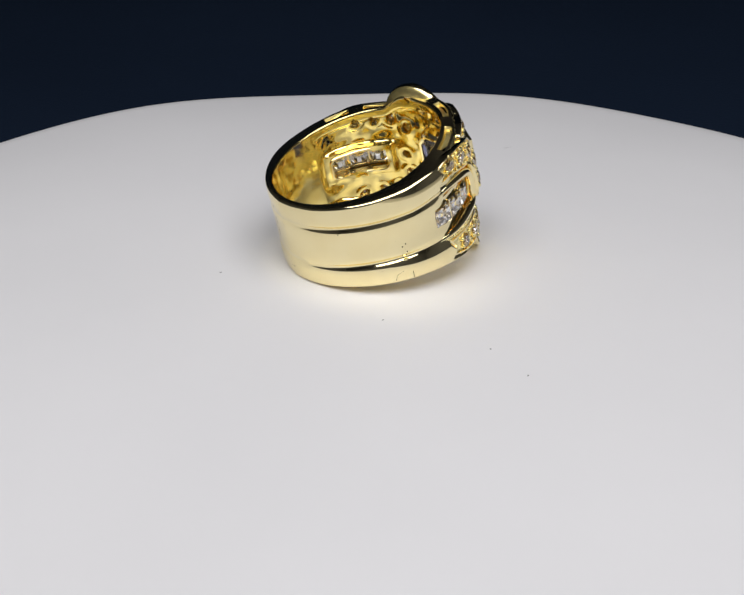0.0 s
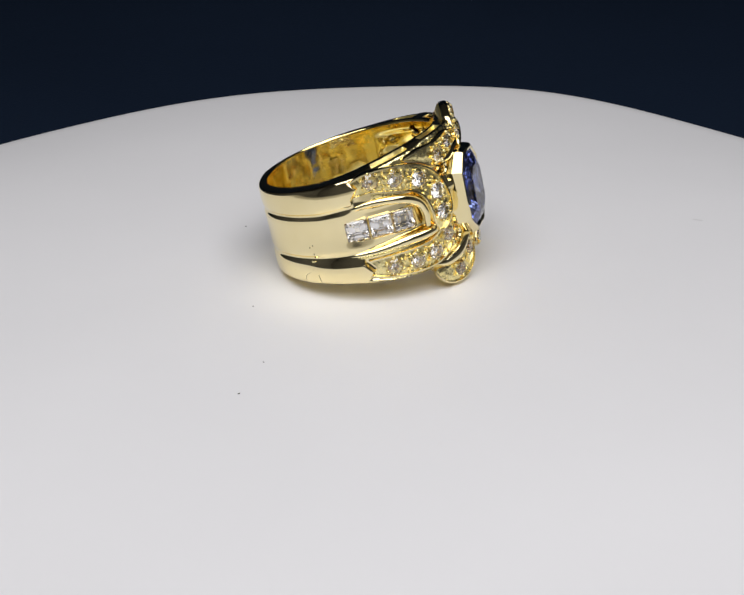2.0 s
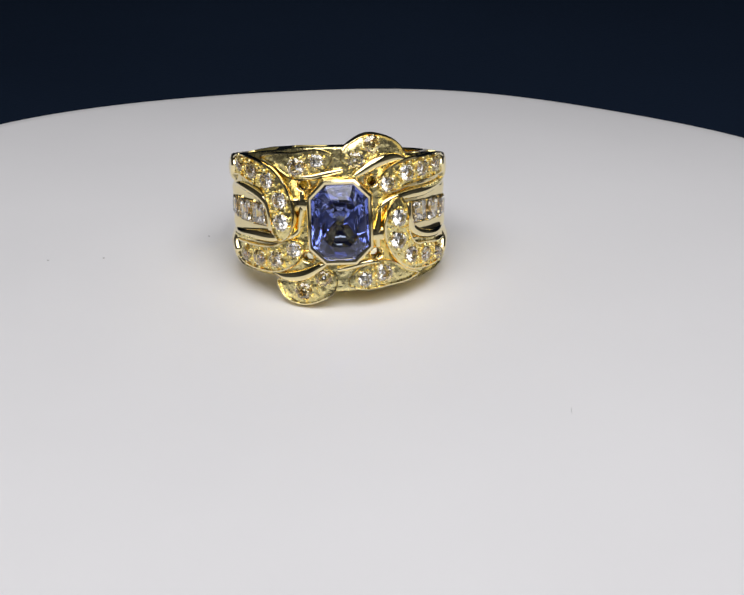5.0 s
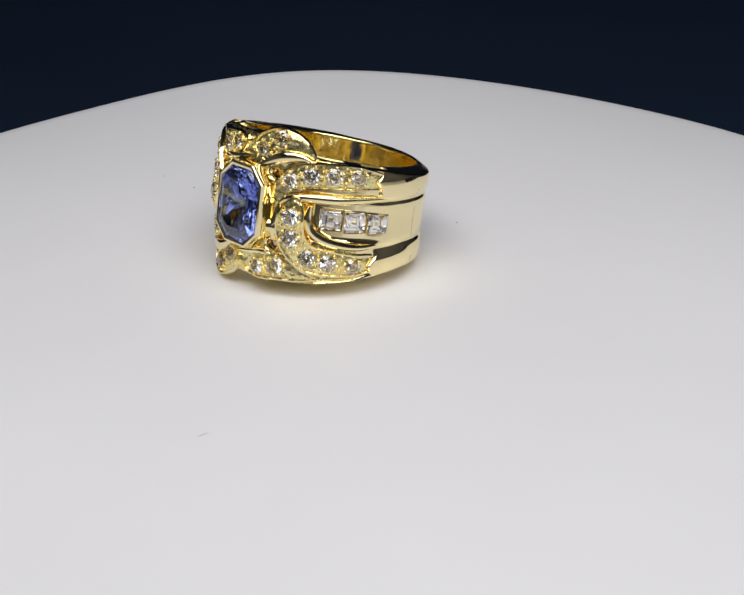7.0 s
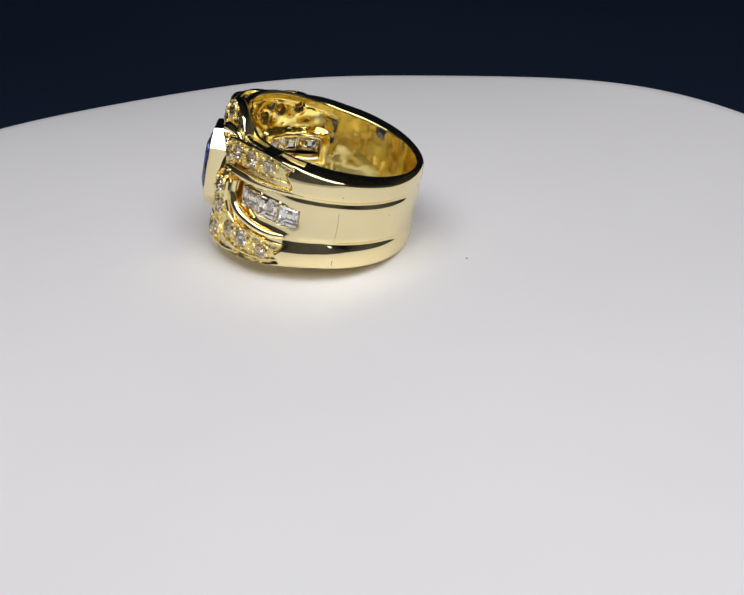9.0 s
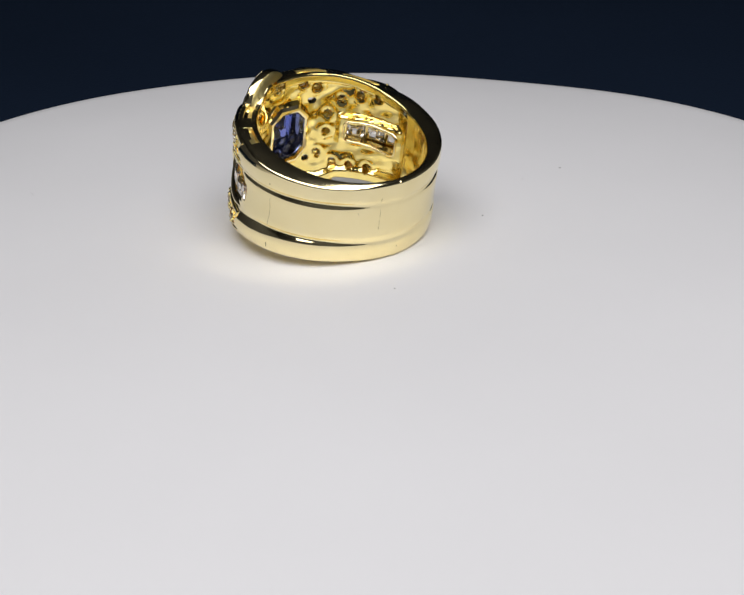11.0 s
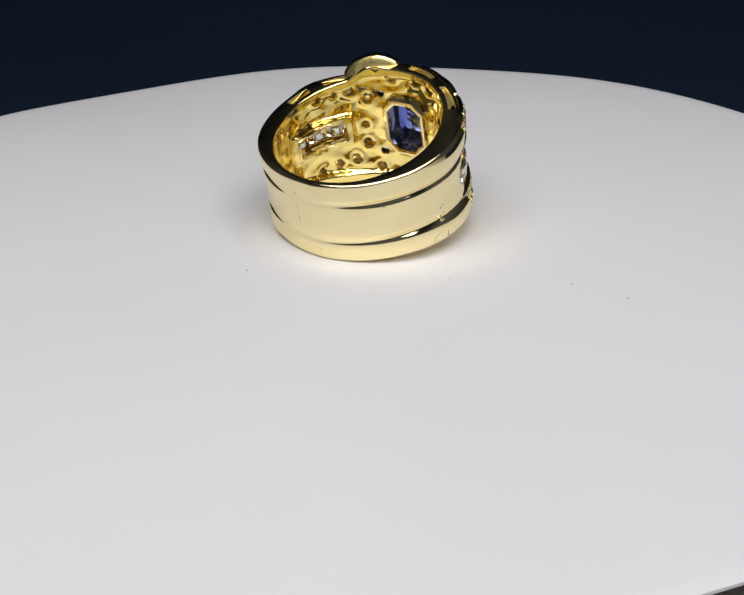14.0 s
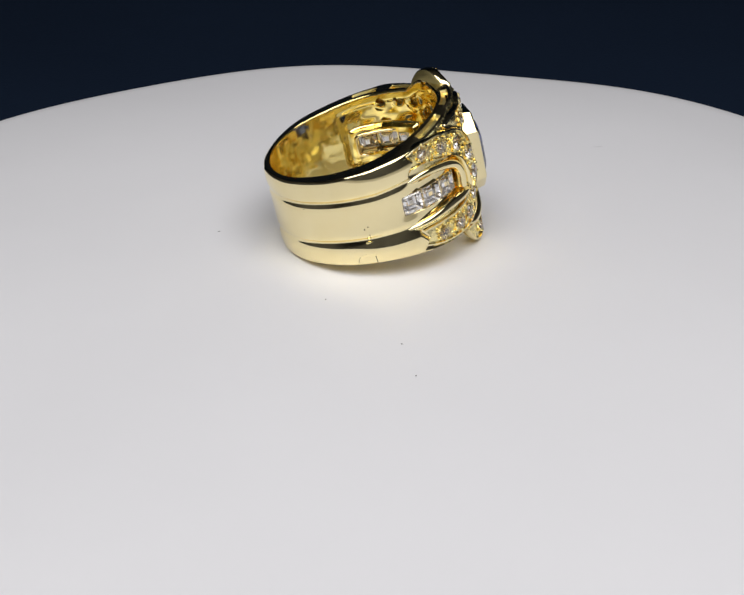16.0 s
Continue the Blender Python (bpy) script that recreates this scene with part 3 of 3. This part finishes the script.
def brilliant():
    """A round brilliant of radius 1 with its girdle at height 0."""
    def circle(n, r, z, turn=0.0):
        return [(r * math.cos(2 * math.pi * (k + turn) / n), r * math.sin(2 * math.pi * (k + turn) / n), z) for k in range(n)]
    table, star, girdle, low, mid = circle(8, 0.55, 0.30), circle(8, 0.79, 0.19, 0.5), circle(16, 1.0, 0.02), circle(16, 1.0, -0.03), circle(8, 0.42, -0.52, 0.5)
    v = table + star + girdle + low + mid + [(0, 0, -0.86)]
    f = [tuple(range(8))]
    for k in range(8):
        n, t, s, g, l, m = (k + 1) % 8, 0, 8, 16, 32, 48
        f += [(t + k, s + k, t + n), (s + k, g + 2 * k + 1, g + (2 * k + 2) % 16), (s + k, g + 2 * k, g + 2 * k + 1), (t + n, s + k, g + (2 * k + 2) % 16, s + n)]
        f += [(l + 2 * k, m + k, l + 2 * k + 1), (l + 2 * k + 1, m + k, l + (2 * k + 2) % 16), (m + k, 56, m + n, l + (2 * k + 2) % 16)]
    f += [(16 + k, 32 + k, 32 + (k + 1) % 16, 16 + (k + 1) % 16) for k in range(16)]
    return v, f


def step_cut(half_w, half_h, corner, levels):
    """A step-cut stone: eight-sided outlines at (height, scale) levels."""
    rings = []
    for z, k in levels:
        w, h, c = half_w * k, half_h * k, corner * k
        rings.append([(w, h - c, z), (w - c, h, z), (c - w, h, z), (-w, h - c, z), (-w, c - h, z), (c - w, -h, z), (w - c, -h, z), (w, c - h, z)])
    return loft(rings)


v, f = brilliant()
BRILLIANT = mesh_of("diamond", [(x * MM, y * MM, z * MM) for x, y, z in v], f, DIAMOND)
rings = []
for z, q in ((-0.05, 0.97), (-0.12, 0.92), (-0.5, 0.74), (-0.92, 0.60), (-0.94, 0.70), (-0.3, 0.99)):
    rings.append([(q * math.cos(t) * MM, q * math.sin(t) * MM, z * MM) for t in (2 * math.pi * k / 24 for k in range(24))])
v, f = loft(rings + rings[:1], False, False)
CUP = mesh_of("seat", v, f, GOLD, 40)
v, f = step_cut(BAG_W, BAG_H, 0.12, ((0.34, 0.55), (0.25, 0.78), (0.10, 0.95), (0.0, 1.0), (-0.05, 1.0), (-0.45, 0.80), (-0.9, 0.52), (-1.22, 0.2)))
SQUARE = mesh_of("square_diamond", [(x * MM, y * MM, z * MM) for x, y, z in v], f, DIAMOND)
v, f = step_cut(BAG_W, BAG_H, 0.1, ((0.05, 1.03), (0.07, 1.01), (0.02, 0.97), (-0.2, 0.93), (-0.42, 0.91), (-0.42, 0.99), (-0.2, 1.0)))
n = 8
f = f[:-2] + [((6 * n) + k, (6 * n) + (k + 1) % n, (k + 1) % n, k) for k in range(n)]
FRAME = mesh_of("square_seat", [(x * MM, y * MM, z * MM) for x, y, z in v], f, GOLD, 40)

for flip in (False, True):
    s = -1 if flip else 1
    for ang, h, r, q in ROUNDS[flip]:
        m = facing(s * ang, s * h, r) @ pose(0, 0, 0, random.uniform(-6, 6), random.uniform(-6, 6), random.uniform(0, 45)) @ Matrix.Diagonal((q, q, q, 1))
        part("round_diamond", BRILLIANT, RING, "round brilliant-cut white diamond").matrix_basis = m
        part("seat", CUP, RING).matrix_basis = facing(s * ang, s * h, r) @ Matrix.Diagonal((q, q, 1.25, 1))
    for ang, h, r in BAGUETTES:
        m = facing(s * ang, s * h, r)
        part("square_diamond", SQUARE, RING, "square step-cut white diamond").matrix_basis = m @ pose(0, 0, 0, random.uniform(-2, 2), random.uniform(-2, 2), 0)
        part("square_seat", FRAME, RING).matrix_basis = m


def bezel():
    """The eight-sided bezel: a tube through the head that flares to a bright lip."""
    levels = ((8.82, 0.66), (8.70, 0.72), (8.72, 0.78), (8.95, 0.86), (9.7, 0.93), (10.3, 1.03), (11.4, 1.03), (11.95, 1.005), (12.12, 0.99), (12.2, 0.94), (12.12, 0.885), (11.8, 0.865), (11.6, 0.82), (10.6, 0.74), (9.2, 0.64))
    last = len(levels) - 1
    v, f = step_cut(3.2, 4.3, 1.65, levels)
    f = f[:-2] + [(last * 8 + k, last * 8 + (k + 1) % 8, (k + 1) % 8, k) for k in range(8)]
    me = mesh_of("bezel", [(z * MM, x * MM, y * MM) for x, y, z in v], f, GOLD, 25)
    return part("bezel", me, RING, "eight-sided polished gold bezel")


def sapphire():
    """A mixed cut: a stepped crown over a pavilion of long facets that fan out from the culet."""
    half_w, half_h, corner, rings = 2.78, 3.8, 1.35, []
    corners = ((half_w, half_h - corner), (half_w - corner, half_h), (corner - half_w, half_h), (-half_w, half_h - corner), (-half_w, corner - half_h), (corner - half_w, -half_h), (half_w - corner, -half_h), (half_w, corner - half_h))
    outline = []
    for k in range(8):
        (x, y), (u, w) = corners[k], corners[(k + 1) % 8]
        outline += [(x, y), ((x + u) / 2 * 1.015, (y + w) / 2 * 1.015)]
    between = [((outline[k][0] + outline[(k + 1) % 16][0]) / 2, (outline[k][1] + outline[(k + 1) % 16][1]) / 2) for k in range(16)]
    for z, k, points in ((12.7, 0.62, outline), (12.52, 0.76, outline), (12.3, 0.89, outline), (11.97, 1.0, outline), (11.9, 1.0, outline), (11.35, 0.82, between), (10.65, 0.52, outline), (10.05, 0.26, between), (9.8, 0.13, outline)):
        rings.append([(z * MM, x * k * MM, y * k * MM) for x, y in points])
    v, f = loft(rings)
    facets = [q for q in f if len(q) != 4]
    for a, b, c, d in (q for q in f if len(q) == 4):
        facets += [(a, b, d), (b, c, d)]
    return part("sapphire", mesh_of("sapphire", v, facets, SAPPHIRE), RING, "cornflower blue eight-sided sapphire")


bezel()
sapphire()

# ---- wear: a joint line round the back, hair scratches, pits ----


def scratch(rows, width):
    """A hair scratch on the band's outside along rows of (angle, height)."""
    line = spline(rows, 0.1)
    verts, faces = [], []
    for a, z in line:
        r = float(outer_radius(np.array(a), np.array(z)))
        for k, lift in ((-1, 0.004), (0, 0.012), (1, 0.004)):
            verts.append(on_ring(a + k * width * 5.3, z - float(sag(a, z)), r + lift) * MM)
    for i in range(len(line) - 1):
        for k in (0, 1):
            faces.append((3 * i + k, 3 * i + k + 1, 3 * i + k + 4, 3 * i + k + 3))
    part("scratch", mesh_of("scratch", verts, faces, SCRATCH, 60), RING, "fine dark hair scratch")


for rows, width in ((((103, 1.2), (103.4, -0.4), (102.6, -2.0)), 0.014), (((168, 1.6), (168.2, 1.1), (168, 0.7)), 0.012), (((168, 0.3), (168.1, 0.0), (168, -0.8)), 0.012), (((168, 2.6), (168, 2.9)), 0.03), (((-102.3, -3.9), (-102.0, -4.8)), 0.03),
                    (((-107, -3.6), (-110.5, -3.9), (-112, -4.5)), 0.025), (((-105, -0.9), (-105, -1.05)), 0.06), (((-103, -1.6), (-103, -1.75)), 0.05), (((-103, -0.7), (-103, -0.85)), 0.05), (((103, 3.0), (103.3, 3.1)), 0.06),
                    (((-138, 1.6), (-138, 1.7)), 0.06), (((103.5, -4.0), (103.5, -4.5)), 0.03), (((-178, -3.2), (-178, -3.3)), 0.06)):
    scratch(rows, width)



def solder_spot(angle, z):
    """A small round plug in the lower groove."""
    r = float(outer_radius(np.array(angle), np.array(z)))
    rings = [[(q * math.cos(t) * MM, 0.7 * q * math.sin(t) * MM, h * MM) for t in (2 * math.pi * k / 20 for k in range(20))] for q, h in ((0.3, -0.2), (0.3, -0.01), (0.22, 0.02), (0.08, 0.03))]
    v, f = loft(rings)
    part("solder_spot", mesh_of("solder_spot", v, f, GOLD_PAVE, 60), RING, "small round gold repair plug").matrix_basis = facing(angle, z - float(sag(angle, z)), r)


solder_spot(-104.3, -2.55)

# ---- movement ----
TURNS = ((0, -0.3), (0.5, -12.5), (1, -24.6), (1.5, -36.6), (2, -48.6), (3, -73.0), (4.2, -101.5), (5.25, -126.3), (6.3, -151.1), (7, -167.7), (7.5, -179.7), (8, -191.8), (8.7, -208.5), (9.75, -233.9), (10.8, -259.1), (11.5, -275.2), (12, -286.7), (12.5, -298.2), (13, -309.9), (14, -333.5), (15, -356.8), (15.5, -368.4), (16, -379.9))
RING_POSE = Matrix(((0.83059, -0.53097, -0.1679, 0.002239), (0.52086, 0.84739, -0.1031, 0.000204), (0.19702, -0.00182, 0.98039, 0.006613), (0, 0, 0, 1)))


def motions():
    t, a = np.array(TURNS).T
    steps = [k * 0.5 for k in range(33)]
    turns = [(s, pose(0, 0, 0, 0, 0, float(np.interp(s, t, a)))) for s in steps]
    walk(TABLE, turns)
    walk(RING, [(s, m @ RING_POSE) for s, m in turns])
    for ob, place in LINT:
        walk(ob, [(s, m @ place) for s, m in turns])


motions()
